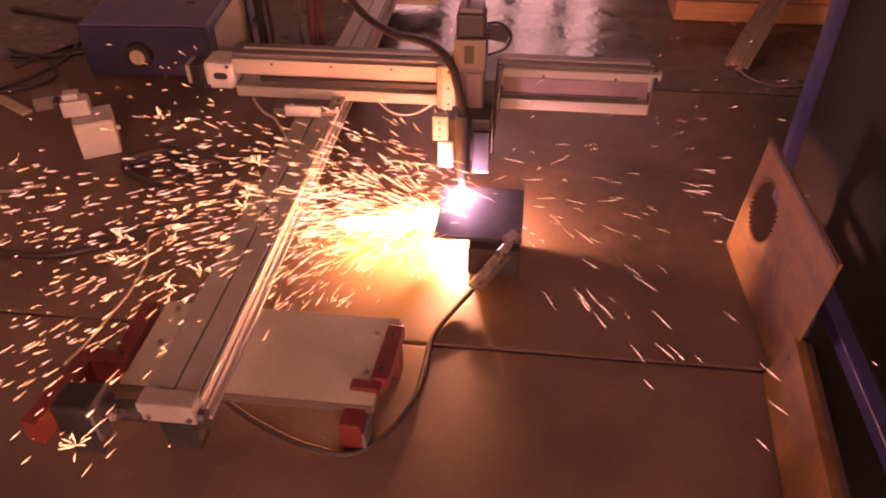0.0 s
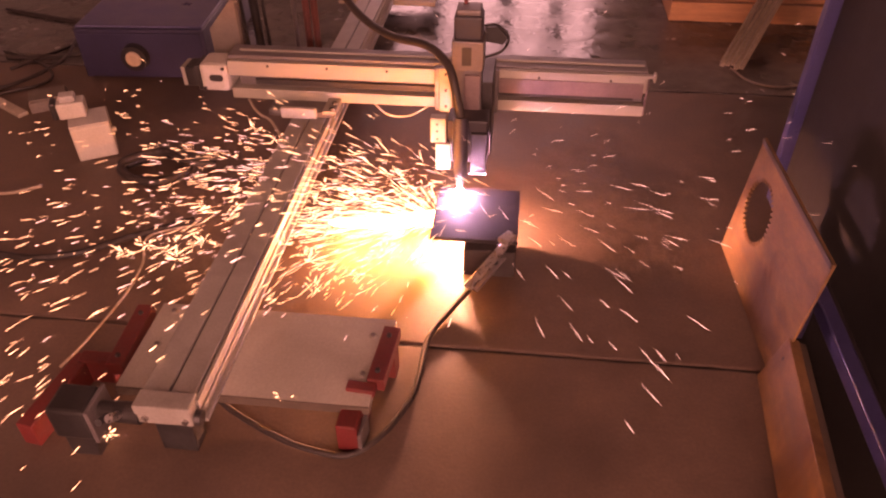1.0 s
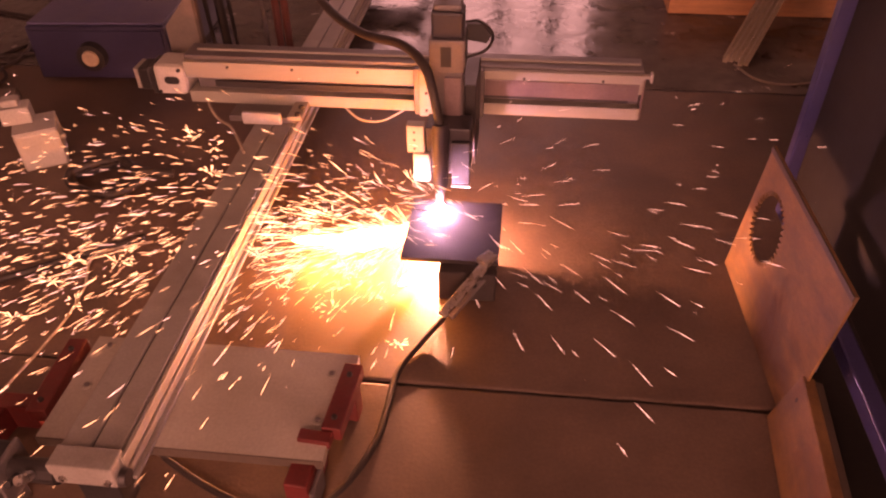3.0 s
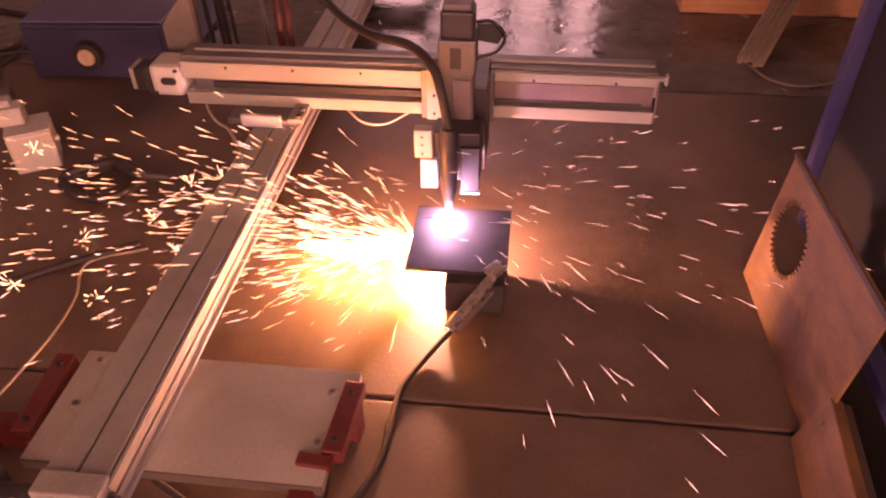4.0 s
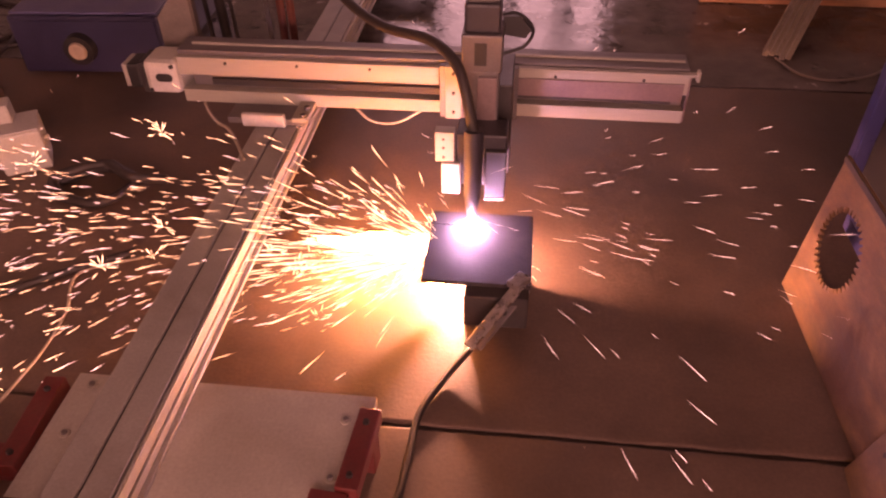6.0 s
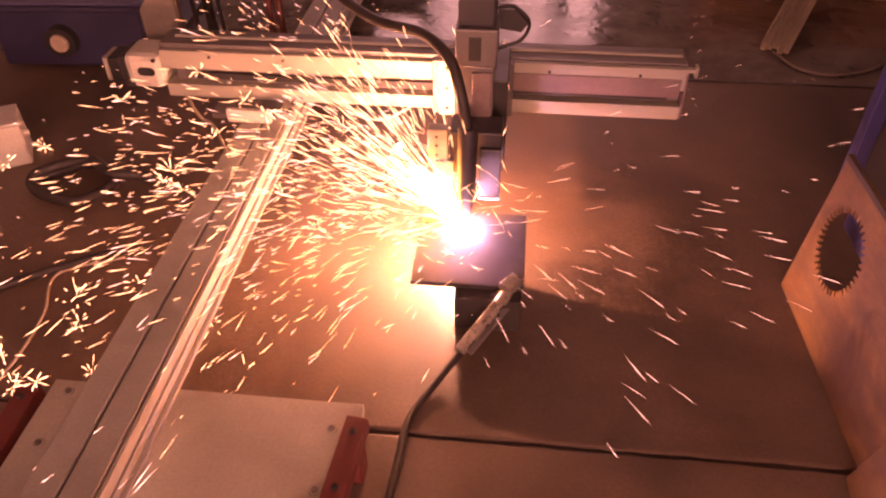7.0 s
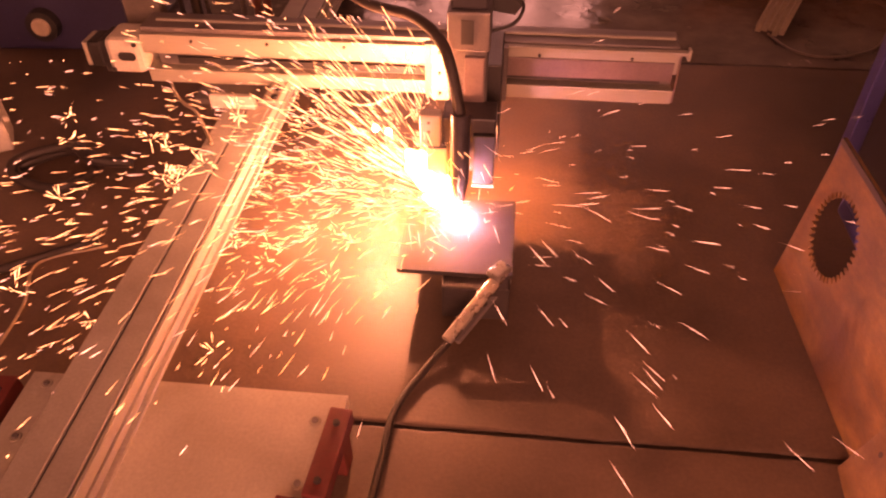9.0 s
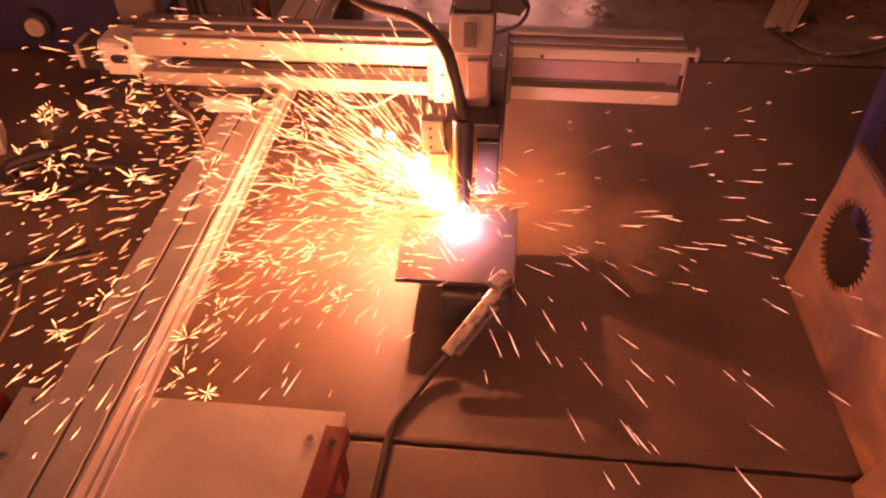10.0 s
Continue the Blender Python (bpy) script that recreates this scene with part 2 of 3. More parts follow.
foot = red_foot(-0.203, 0.802, -4, 0.128)
part("toe", bx(-0.045, -0.010, -0.088, -0.001, 0.0, 0.062, 0.003), M_RED, foot)
part("toe_flange", bx(-0.045, 0.004, -0.022, -0.002, 0.0622, 0.078, 0.002), M_RED, foot)
part("lug", bx(-0.0098, -0.003, -0.088, -0.040, 0.0, 0.045, 0.002), M_ALU_D, foot)
red_foot(-0.651, 0.790, 3, 0.15)
part("red_arm", bx(-0.740, -0.680, 0.815, 0.842, 0.0, 0.055, 0.003), M_RED, stand)
part("red_arm", bx(-0.016, 0.016, -0.165, 0.0, 0.0, 0.050, 0.003, pose(-0.736, 0.838, 0, 0, 0, -8)), M_RED, stand)

rail = thing("linear_rail", "long grey aluminium linear rail with a drive motor at its end", "rail")
bm = bx(-0.555, -0.5124, 0.70, 2.75, 0.0705, 0.120, 0.002)
part("profile", bm, M_RAILTOP, rail)
part("profile", bx(-0.5086, -0.4685, 0.70, 2.75, 0.0705, 0.120, 0.002), M_RAILTOP, rail)
part("groove", bx(-0.5122, -0.5088, 0.70, 2.75, 0.0705, 0.116), M_SLOT, rail)
part("side_track", bx(-0.4655, -0.4600, 0.70, 2.75, 0.098, 0.1185, 0.001), M_ALU, rail, "bright aluminium side track")
part("side_track", bx(-0.4655, -0.4600, 0.70, 2.75, 0.0715, 0.092, 0.001), M_RAILTOP, rail)
part("track_flange", bx(-0.4598, -0.452, 0.70, 2.75, 0.0705, 0.078, 0.001), M_RAILTOP, rail)
part("track_groove", bx(-0.4684, -0.4657, 0.70, 2.75, 0.0712, 0.104), M_SLOT, rail)
cap = part("end_cap", bx(-0.556, -0.464, 0.674, 0.710, 0.086, 0.1255, 0.003), M_RAILTOP, rail, "grimy grey cast end cap")
part("bearing", cy((-0.461, 0.686, 0.096), (-0.452, 0.686, 0.096), 0.014, 0.012), M_DARK, cap)
part("bolt", cy((-0.474, 0.674, 0.100), (-0.474, 0.669, 0.100), 0.006, 0.005, 6), M_CHROME, cap)
part("bolt", cy((-0.538, 0.674, 0.100), (-0.538, 0.669, 0.100), 0.006, 0.005, 6), M_CHROME, cap)
part("under_block", bx(-0.540, -0.480, 0.690, 0.73, 0.0, 0.0855, 0.003), M_BLACK, rail)
cp = part("coupling", cy((-0.551, 0.686, 0.094), (-0.618, 0.686, 0.094), 0.018, 0.016), M_DARK, rail, "steel shaft coupling")
part("clamp_screw", cy((-0.58, 0.67, 0.105), (-0.58, 0.650, 0.122), 0.007, 0.007, 10), M_CHROME, cp)
part("clamp_screw", cy((-0.60, 0.67, 0.10), (-0.60, 0.650, 0.110), 0.006, 0.006, 10), M_BLACK, cp)
mo = part("motor", bx(-0.692, -0.626, 0.658, 0.716, 0.050, 0.118, 0.006), M_BLACK, rail, "black stepper motor")
part("motor_flange", bx(-0.626, -0.619, 0.656, 0.718, 0.048, 0.120, 0.002), M_ALU_D, mo)
part("motor_stand", bx(-0.685, -0.635, 0.665, 0.705, 0.0, 0.0495, 0.003), M_DARK, rail)

# ---- the beam that travels on the rail, with the torch carriage on it ----
beam = thing("gantry_beam", "pale aluminium cutting gantry beam carrying a plasma torch", "cutting gantry")
Y0, Y1 = 1.657, 1.735
part("top_flange", bx(-0.7235, 0.306, Y0 + 0.012, Y1, 0.236, 0.247, 0.002), M_ALU_D, beam, "dull grey top cover")
part("upper_web", bx(-0.7235, 0.306, Y0, Y1 - 0.004, 0.197, 0.2365, 0.002), M_ALU, beam, "pale aluminium upper web")
part("lower_web", bx(-0.7235, 0.306, Y0, Y1 - 0.004, 0.135, 0.163, 0.002), M_ALU, beam, "pale aluminium lower web")
part("slot_back", bx(-0.706, 0.304, Y0 + 0.024, Y1 - 0.006, 0.162, 0.198), M_ALU_D, beam)
part("belt", bx(-0.66, 0.28, Y0 + 0.010, Y0 + 0.014, 0.172, 0.186), M_BLACK, beam, "black drive belt in the slot")
part("top_track", bx(-0.045, 0.318, Y0 - 0.005, Y0 + 0.008, 0.2375, 0.2440, 0.001), M_ALU, beam, "bright top track")
part("stop", bx(0.318, 0.324, Y0 - 0.006, Y0 + 0.010, 0.228, 0.250, 0.002), M_ALU, beam)
for x in (-0.62, -0.47, -0.32, 0.05, 0.22):
    part("bolt", cy((x, Y0, 0.226), (x, Y0 - 0.003, 0.226), 0.0032, 0.0028, 8), M_DARK, beam)
part("slot_cover", bx(-0.045, 0.298, Y0 - 0.003, Y0 + 0.001, 0.184, 0.2215, 0.0008), M_COVER, beam, "brownish cover strip over the slot")
part("end_plate", bx(0.3065, 0.310, Y0 + 0.002, Y1, 0.137, 0.235, 0.001), M_COVER, beam)
part("top_rib", bx(-0.70, 0.30, Y0 + 0.040, Y0 + 0.046, 0.247, 0.251), M_ALU, beam)
lc = part("end_cap", bx(-0.800, -0.724, Y0 - 0.006, Y1, 0.152, 0.226, 0.013), M_WPLAST, beam, "white cast end cap with an oval slot")
bm = bx(-0.765, -0.747, Y0 - 0.0075, Y0 - 0.005, 0.182, 0.200)
for x in (-0.765, -0.747):
    cyl(bm, (x, Y0 - 0.0076, 0.191), (x, Y0 - 0.005, 0.191), 0.009)
part("oval_slot", bm, M_BLACK, lc)
part("bolt", cy((-0.79, Y0 - 0.006, 0.162), (-0.79, Y0 - 0.011, 0.162), 0.005, 0.004, 6), M_DARK, lc)
part("bolt", cy((-0.735, Y0 - 0.006, 0.216), (-0.735, Y0 - 0.011, 0.218), 0.005, 0.004, 6), M_DARK, lc)
m2 = part("motor", bx(-0.842, -0.812, Y0 + 0.005, Y0 + 0.065, 0.158, 0.212, 0.006), M_BLACK, beam, "black stepper motor with a white flange")
part("motor_flange", bx(-0.812, -0.801, Y0 + 0.002, Y0 + 0.068, 0.152, 0.218, 0.002), M_DARK, m2)
part("motor_cap", bx(-0.852, -0.842, Y0 + 0.008, Y0 + 0.062, 0.160, 0.210, 0.002), M_ALU, m2)
bp = part("back_panel", prism([(-0.80, 0.20), (-0.725, 0.20), (-0.715, 0.345), (-0.735, 0.345), (-0.80, 0.27)], 0.006), M_DUSTY, beam, "cream sheet panel standing behind the beam")
bp.location = (0, Y1 + 0.035, 0)
part("panel_edge", bx(-0.722, -0.714, Y1 + 0.030, Y1 + 0.048, 0.20, 0.34, 0.001), M_EDGE, beam)
sd = part("saddle", bx(-0.615, -0.455, 1.60, Y1 + 0.06, 0.121, 0.135, 0.002), M_ALU_D, beam, "dark carriage saddle on the rail")
part("saddle_front", bx(-0.580, -0.490, 1.588, 1.60, 0.1215, 0.150, 0.003), M_WHITE, sd, "white saddle front")
part("roller_plate", bx(-0.474, -0.440, 1.585, 1.70, 0.1365, 0.147, 0.003), M_ALU, sd)
for y in (1.592, 1.625):
    part("bolt", cy((-0.450, y, 0.148), (-0.450, y, 0.154), 0.007, 0.006, 6), M_DARK, sd)
part("feed_wire", tube([(-0.679, 1.649, 0.137), (-0.655, 1.611, 0.135), (-0.630, 1.587, 0.128), (-0.600, 1.562, 0.130), (-0.568, 1.516, 0.127), (-0.537, 1.465, 0.124)], 0.0032), M_WIRE, beam)
part("feed_wire", tube([(-0.36, 1.665, 0.135), (-0.32, 1.64, 0.118), (-0.27, 1.64, 0.116), (-0.22, 1.66, 0.135)], 0.0028), M_WIRE, beam)

tc = part("torch_carriage", bx(-0.205, -0.050, 1.632, 1.648, 0.140, 0.252, 0.002), M_ALU_D, beam, "grey carriage plate with lift column, holder and torch")
SUB = [
    ("bracket", bx(-0.192, -0.160, 1.622, 1.632, 0.142, 0.256, 0.002), M_ALU, "pale drilled bracket"),
    ("back_plate", bx(-0.100, -0.058, 1.50, 1.632, 0.100, 0.285, 0.002), M_DARK, ""),
    ("column", bx(-0.140, -0.082, 1.462, 1.52, 0.135, 0.330, 0.003), M_ALU_D, "grey lift column"),
    ("column_face", bx(-0.118, -0.086, 1.456, 1.462, 0.205, 0.320, 0.001), M_COVER, ""),
    ("motor_mount", bx(-0.146, -0.078, 1.456, 1.525, 0.330, 0.395, 0.003), M_ALU_D, "cast motor mount with a window"),
    ("mount_window", bx(-0.124, -0.104, 1.4545, 1.458, 0.343, 0.382), M_BLACK, ""),
    ("lift_motor", bx(-0.142, -0.082, 1.462, 1.520, 0.395, 0.445, 0.005), M_TORCH, "dark grey lift motor"),
    ("motor_cap", bx(-0.138, -0.086, 1.466, 1.516, 0.445, 0.458, 0.004), M_ALU_D, ""),
    ("slide", bx(-0.150, -0.062, 1.404, 1.462, 0.136, 0.240, 0.003), M_TORCH, "dark slide block"),
    ("holder_block", bx(-0.186, -0.152, 1.398, 1.420, 0.186, 0.246, 0.002), M_ALU, "pale drilled holder block"),
    # The leg's white stands in for the arc's light on it.
    ("holder_leg", bx(-0.175, -0.142, 1.395, 1.412, 0.121, 0.186, 0.002), M_WHITE, "holder leg coloured white for the arc's light on it"),
    ("holder_jaw", bx(-0.098, -0.062, 1.392, 1.4035, 0.119, 0.215, 0.002), M_DARK, "dark holder jaw"),
    # Pale strip paints the arc's light on the underside of the jaw.
    ("jaw_lit_edge", bx(-0.099, -0.061, 1.390, 1.404, 0.114, 0.1188, 0.001), M_WHITE, "pale strip for the arc-lit bottom of the jaw"),
    ("torch_body", cy((-0.118, 1.372, 0.135), (-0.118, 1.385, 0.262), 0.0150, 0.0165, 24), M_TORCH, "dark grey plasma torch body"),
    ("torch_collar", cy((-0.118, 1.369, 0.118), (-0.118, 1.372, 0.1345), 0.0115, 0.0140, 24), M_DARK, ""),
    ("torch_nozzle", cy((-0.118, 1.362, 0.094), (-0.118, 1.369, 0.119), 0.0065, 0.0120, 24), M_COPPER, "scorched copper nozzle"),
    ("hose", tube([(-0.118, 1.385, 0.255), (-0.134, 1.400, 0.325), (-0.153, 1.430, 0.358), (-0.201, 1.480, 0.374), (-0.288, 1.560, 0.357), (-0.363, 1.640, 0.359), (-0.418, 1.700, 0.383), (-0.458, 1.760, 0.415)], 0.0092, 12, 12), M_CABLE, "thick black torch hose"),
    ("lift_cable", tube([(-0.082, 1.51, 0.410), (-0.055, 1.52, 0.408), (-0.030, 1.522, 0.382), (-0.042, 1.524, 0.350), (-0.080, 1.52, 0.335)], 0.0030), M_BLACK, ""),
    ("cable_boot", prism([(-0.081, 0.372), (-0.081, 0.404), (-0.052, 0.404), (-0.032, 0.381), (-0.042, 0.366)], 0.010), M_BLACK, "black rubber cable boot"),
    ("ribbon", bx(-0.124, -0.116, 1.50, 1.506, 0.395, 0.62, 0.001), M_RED, "red ribbon cable"),
]
for n, b, m, lb in SUB:
    ob = part(n, b, m, tc, lb)
    if n == "cable_boot":
        ob.location = (0, 1.517, 0)
for z in (0.158, 0.20, 0.242):
    part("screw", cy((-0.176, 1.622, z), (-0.176, 1.618, z), 0.0035, 0.003, 8), M_DARK, tc)
for x, z in ((-0.171, 0.232), (-0.171, 0.215), (-0.171, 0.196)):
    part("screw", cy((x, 1.400, z), (x, 1.397, z), 0.003, 0.0025, 8), M_DARK, tc)
bm = bmesh.new()
bmesh.ops.create_icosphere(bm, subdivisions=3, radius=0.0105, matrix=Matrix.Translation((-0.118, 1.354, 0.0885)))
part("plasma_arc", bm, M_ARC, tc, "blinding violet-white plasma arc")

# ---- the work ----
plate = thing("steel_plate", "dark mill-scaled square steel plate being cut", "steel plate")
part("sheet", bx(-0.162, 0.021, 1.203, 1.392, 0.068, 0.076, 0.001), M_PLATE, plate)
bm = bmesh.new()
for i in range(18):
    a = i / 18
    bmesh.ops.create_icosphere(bm, subdivisions=1, radius=0.002 + 0.0015 * random.random(), matrix=Matrix.Translation((-0.155 + 0.04 * a + 0.004 * random.random(), 1.352 + 0.003 * random.random(), 0.0765)))
part("slag_bead", bm, M_DARK, plate)
block = thing("support_block", "dark scrap steel box section propping the plate", "steel block")
part("body", bx(-0.088, 0.018, 1.178, 1.288, 0.0, 0.0675, 0.003), M_PLATE, block)

clamp = thing("ground_clamp", "silver earth clamp gripping the plate corner, with its cable", "clamp")
part("jaw", bx(-0.012, 0.012, -0.030, 0.004, -0.006, 0.006, 0.002, pose(0.008, 1.212, 0.086, 0, 0, -38)), M_CHROME, clamp)
part("jaw", bx(-0.012, 0.012, -0.030, 0.004, -0.006, 0.004, 0.002, pose(0.008, 1.212, 0.060, 0, 0, -38)), M_CHROME, clamp)
ARM = Matrix.Translation((0.004, 1.200, 0.080)) @ (Vector((-0.075, 1.095, 0.030)) - Vector((0.004, 1.200, 0.080))).to_track_quat("Y", "Z").to_matrix().to_4x4()
part("handle", bx(-0.010, 0.010, -0.005, 0.136, 0.000, 0.007, 0.003, ARM), M_CHROME, clamp, "worn silver handle")
part("handle", bx(-0.010, 0.010, 0.010, 0.125, -0.022, -0.016, 0.003, ARM), M_ALU_D, clamp)
part("spring", cyl(bmesh.new(), ARM @ Vector((0, 0.05, -0.018)), ARM @ Vector((0, 0.05, 0.002)), 0.006, None, 12), M_DARK, clamp)
part("cable", tube([(-0.070, 1.105, 0.022), (-0.100, 1.062, 0.010), (-0.136, 0.985, 0.006), (-0.142, 0.90, 0.006), (-0.150, 0.83, 0.006), (-0.185, 0.752, 0.006), (-0.235, 0.705, 0.006), (-0.31, 0.712, 0.006), (-0.376, 0.735, 0.006), (-0.45, 0.77, 0.012), (-0.50, 0.80, 0.03)], 0.0055, 12), M_CABLE, clamp, "black earth cable")

# ---- the leaning sheets and the blue frame ----
U = Vector((0.09160, 0.00402, 0.99579))
E = Vector((0.04384, -0.99904, 0.0))
N = E.cross(U)
LEANING = Matrix((( E.x, N.x, U.x, 0.4728), (E.y, N.y, U.y, 1.3377), (E.z, N.z, U.z, 0.0), (0, 0, 0, 1)))


def tooth_ring(cx, cz, r, teeth):
    """The outline of a circular saw blade."""
    out = []
    for i in range(teeth):
        a = -2 * math.pi * i / teeth
        s = -2 * math.pi / teeth
        for da, k in ((0.0, 1.11), (0.22, 1.11), (0.42, 0.965), (0.80, 0.955)):
            out.append((cx + r * k * math.cos(a + s * da), cz + r * k * math.sin(a + s * da)))
    return out


sheet = thing("cut_sheet", "orange-brown sheet with a saw-blade-shaped hole, leaning on the blue rack", "sheet", LEANING)
part("board", prism([(0, 0), (0.393, 0), (0.393, 0.272), (0, 0.272)], 0.004, tooth_ring(0.094, 0.157, 0.0620, 38)), M_BOARD, sheet)
for u, w, r in ((0.02, 0.232, 0.0028), (0.372, 0.225, 0.0035), (0.366, 0.19, 0.0035), (0.20, 0.255, 0.002), (0.012, 0.12, 0.002)):
    part("drill_hole", cy((u, -0.0006, w), (u, 0.0004, w), r, None, 12), M_EDGE, sheet)
part("scratch", bx(0.3675, 0.3695, -0.0006, 0.0003, 0.192, 0.222), M_EDGE, sheet)
part("edge_strip", bx(0, 0.393, 0.0042, 0.007, 0.262, 0.272, 0.001), M_EDGE, sheet)

L2 = Matrix.Translation((0.4640, 0.955, 0.0)) @ pose(0, 0, 0, 0, 15, 0) @ pose(0, 0, 0, 0, 0, -96)
plank = thing("offcut_plank", "thick orange-brown offcut plank standing on edge", "plank", L2)
part("face", bx(0, 0.62, 0, 0.020, 0, 0.105, 0.002), M_BOARD, plank)
part("back", bx(0.001, 0.62, 0.0205, 0.034, 0, 0.103, 0.002), M_EDGE, plank)
part("knot", cy((0.03, -0.0006, 0.08), (0.03, 0.0004, 0.08), 0.004, None, 10), M_EDGE, plank)

bf = thing("steel_rack", "blue painted steel rack standing on the floor", "rack")
part("post", bx(0.636, 0.664, 1.60, 1.63, 0.0, 1.6, 0.003), M_BLUE, bf)
part("sill_bar", bx(0.540, 0.566, -0.6, 1.3615, 0.118, 0.148, 0.003), M_BLUE, bf)
part("foot", bx(0.540, 0.566, -0.55, -0.50, 0.0, 0.118, 0.003), M_BLUE, bf)
part("foot", bx(0.540, 0.566, 1.05, 1.09, 0.0, 0.118, 0.003), M_BLUE, bf)
part("rear_post", bx(1.03, 1.07, 1.60, 1.64, 0.0, 1.6, 0.003), M_BLUE, bf)
part("cross_bar", bx(0.6705, 1.0295, 1.6105, 1.628, 0.27, 0.30, 0.003), M_DARK, bf)
# Near-black sheets added where only deep shade lies behind and under the rack.
part("back_shade", bx(0.664, 0.670, -0.6, 1.6095, 0.0, 0.9, 0.001), M_SHADE, bf, "near-black sheet for the shade behind the rack")
part("floor_shade", bx(0.530, 0.6635, -0.6, 1.275, 0.0005, 0.008, 0.001), M_SHADE, bf, "near-black slab for the deep shade on the floor")
part("side_shade", bx(0.665, 1.029, 1.632, 1.636, 0.0, 1.6, 0.001), M_SHADE, bf, "near-black sheet for the shade beside the rack")

# ---- round about ----
bx1 = thing("power_box", "white plastic power box on the floor under a plug adapter", "power box", pose(-1.086, 1.575, 0, 0, 0, 30))
part("case", bx(-0.050, 0.046, -0.035, 0.055, 0.0, 0.094, 0.005), M_WPLAST, bx1)
part("lid", bx(-0.050, 0.046, -0.035, 0.055, 0.0945, 0.100, 0.003), M_WHITE, bx1)
part("side_knob", cy((0.046, -0.005, 0.060), (0.056, -0.005, 0.060), 0.007, 0.006, 12), M_WPLAST, bx1)
ad = thing("plug_adapter", "white plug adapter lying on the power box", "adapter", pose(-1.128, 1.590, 0.1005, 0, 0, 24))
part("body", bx(-0.036, 0.030, -0.024, 0.022, 0.0, 0.042, 0.004), M_WPLAST, ad)
part("plug", bx(-0.026, 0.012, -0.018, 0.016, 0.0425, 0.060, 0.004), M_WHITE, ad)
part("collar", bx(-0.052, -0.0365, -0.022, 0.020, 0.0, 0.046, 0.005), M_DARK, ad, "dark plug collar")
dev = thing("junction_box", "grey junction box lying on the floor beside cables", "junction box", pose(-1.345, 1.815, 0, 0, 0, 30))
part("case", bx(-0.060, 0.045, -0.040, 0.040, 0.0, 0.034, 0.005), M_DUSTY, dev)
part("lid", bx(-0.057, 0.042, -0.037, 0.037, 0.0345, 0.039, 0.002), M_DUSTY, dev)
stripe = thing("metal_strip", "pale metal strip lying on the floor", "metal strip", pose(-1.455, 1.775, 0, 0, 0, -30))
part("strip", bx(-0.09, 0.07, -0.015, 0.015, 0.0, 0.010, 0.002), M_STRIP, stripe)

mach = thing("blue_power_source", "blue metal power source with a round socket", "power source", pose(-1.19, 1.985, 0, 0, 0, 4))
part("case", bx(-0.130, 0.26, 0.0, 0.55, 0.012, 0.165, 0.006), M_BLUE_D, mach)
# Top cover in a paler blue than the case sides.
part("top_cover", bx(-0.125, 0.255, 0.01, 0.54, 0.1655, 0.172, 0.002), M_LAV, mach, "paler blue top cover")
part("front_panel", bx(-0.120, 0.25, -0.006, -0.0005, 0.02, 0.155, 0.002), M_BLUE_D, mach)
so = part("socket", cy((0.045, -0.0065, 0.086), (0.045, -0.03, 0.086), 0.040, 0.038, 28), M_BLACK, mach, "black round socket with a beige core")
part("core", cy((0.045, -0.0305, 0.086), (0.045, -0.036, 0.086), 0.023, 0.021, 24), M_WIRE, so)
for x in (-0.10, 0.22):
    part("foot", bx(x, x + 0.03, 0.03, 0.5, 0.0, 0.0115), M_BLACK, mach)


def floor_cable(points, r, m, label):
    return tagged(part("floor_cable", tube(points, r, 12), m), label, "cable", "cables on the floor")


floor_cable([(-1.75, 1.80, 0.005), (-1.55, 1.90, 0.005), (-1.47, 2.10, 0.005), (-1.52, 2.35, 0.005), (-1.42, 2.6, 0.005)], 0.006, M_CABLE, "dark cable lying on the concrete floor")
floor_cable([(-1.60, 2.02, 0.005), (-1.50, 2.20, 0.005), (-1.40, 2.34, 0.005), (-1.30, 2.45, 0.03), (-1.28, 2.56, 0.005)], 0.006, M_CABLE, "dark cable lying on the concrete floor")
floor_cable([(-1.66, 2.10, 0.006), (-1.52, 2.12, 0.006), (-1.38, 2.20, 0.006), (-1.42, 2.36, 0.006), (-1.62, 2.42, 0.006), (-1.9, 2.5, 0.006)], 0.007, M_CABLE, "dark cable lying on the concrete floor")
floor_cable([(-1.70, 2.15, 0.005), (-1.50, 2.05, 0.005), (-1.44, 1.94, 0.005), (-1.60, 1.82, 0.005), (-1.80, 1.70, 0.005)], 0.005, M_CABLE, "dark cable lying on the concrete floor")
floor_cable([(-0.70, 1.29, 0.004), (-0.80, 1.235, 0.004), (-0.775, 1.14, 0.004), (-0.768, 1.06, 0.004), (-0.772, 1.0, 0.004), (-0.786, 0.90, 0.004), (-0.80, 0.84, 0.004)], 0.0026, M_WIRE, "pale thin wire lying on the floor")
floor_cable([(-0.978, 1.50, 0.012), (-0.90, 1.56, 0.012), (-0.815, 1.516, 0.012), (-0.86, 1.435, 0.012), (-0.96, 1.46, 0.012), (-0.975, 1.50, 0.026), (-0.89, 1.55, 0.03), (-0.82, 1.51, 0.03), (-0.75, 1.53, 0.012)], 0.011, M_CABLE, "coil of dark hose lying on the floor")
floor_cable([(-1.25, 1.16, 0.008), (-1.05, 1.13, 0.008), (-0.94, 1.15, 0.008), (-0.84, 1.22, 0.008), (-0.72, 1.30, 0.008)], 0.008, M_CABLE, "dark cable lying on the concrete floor")
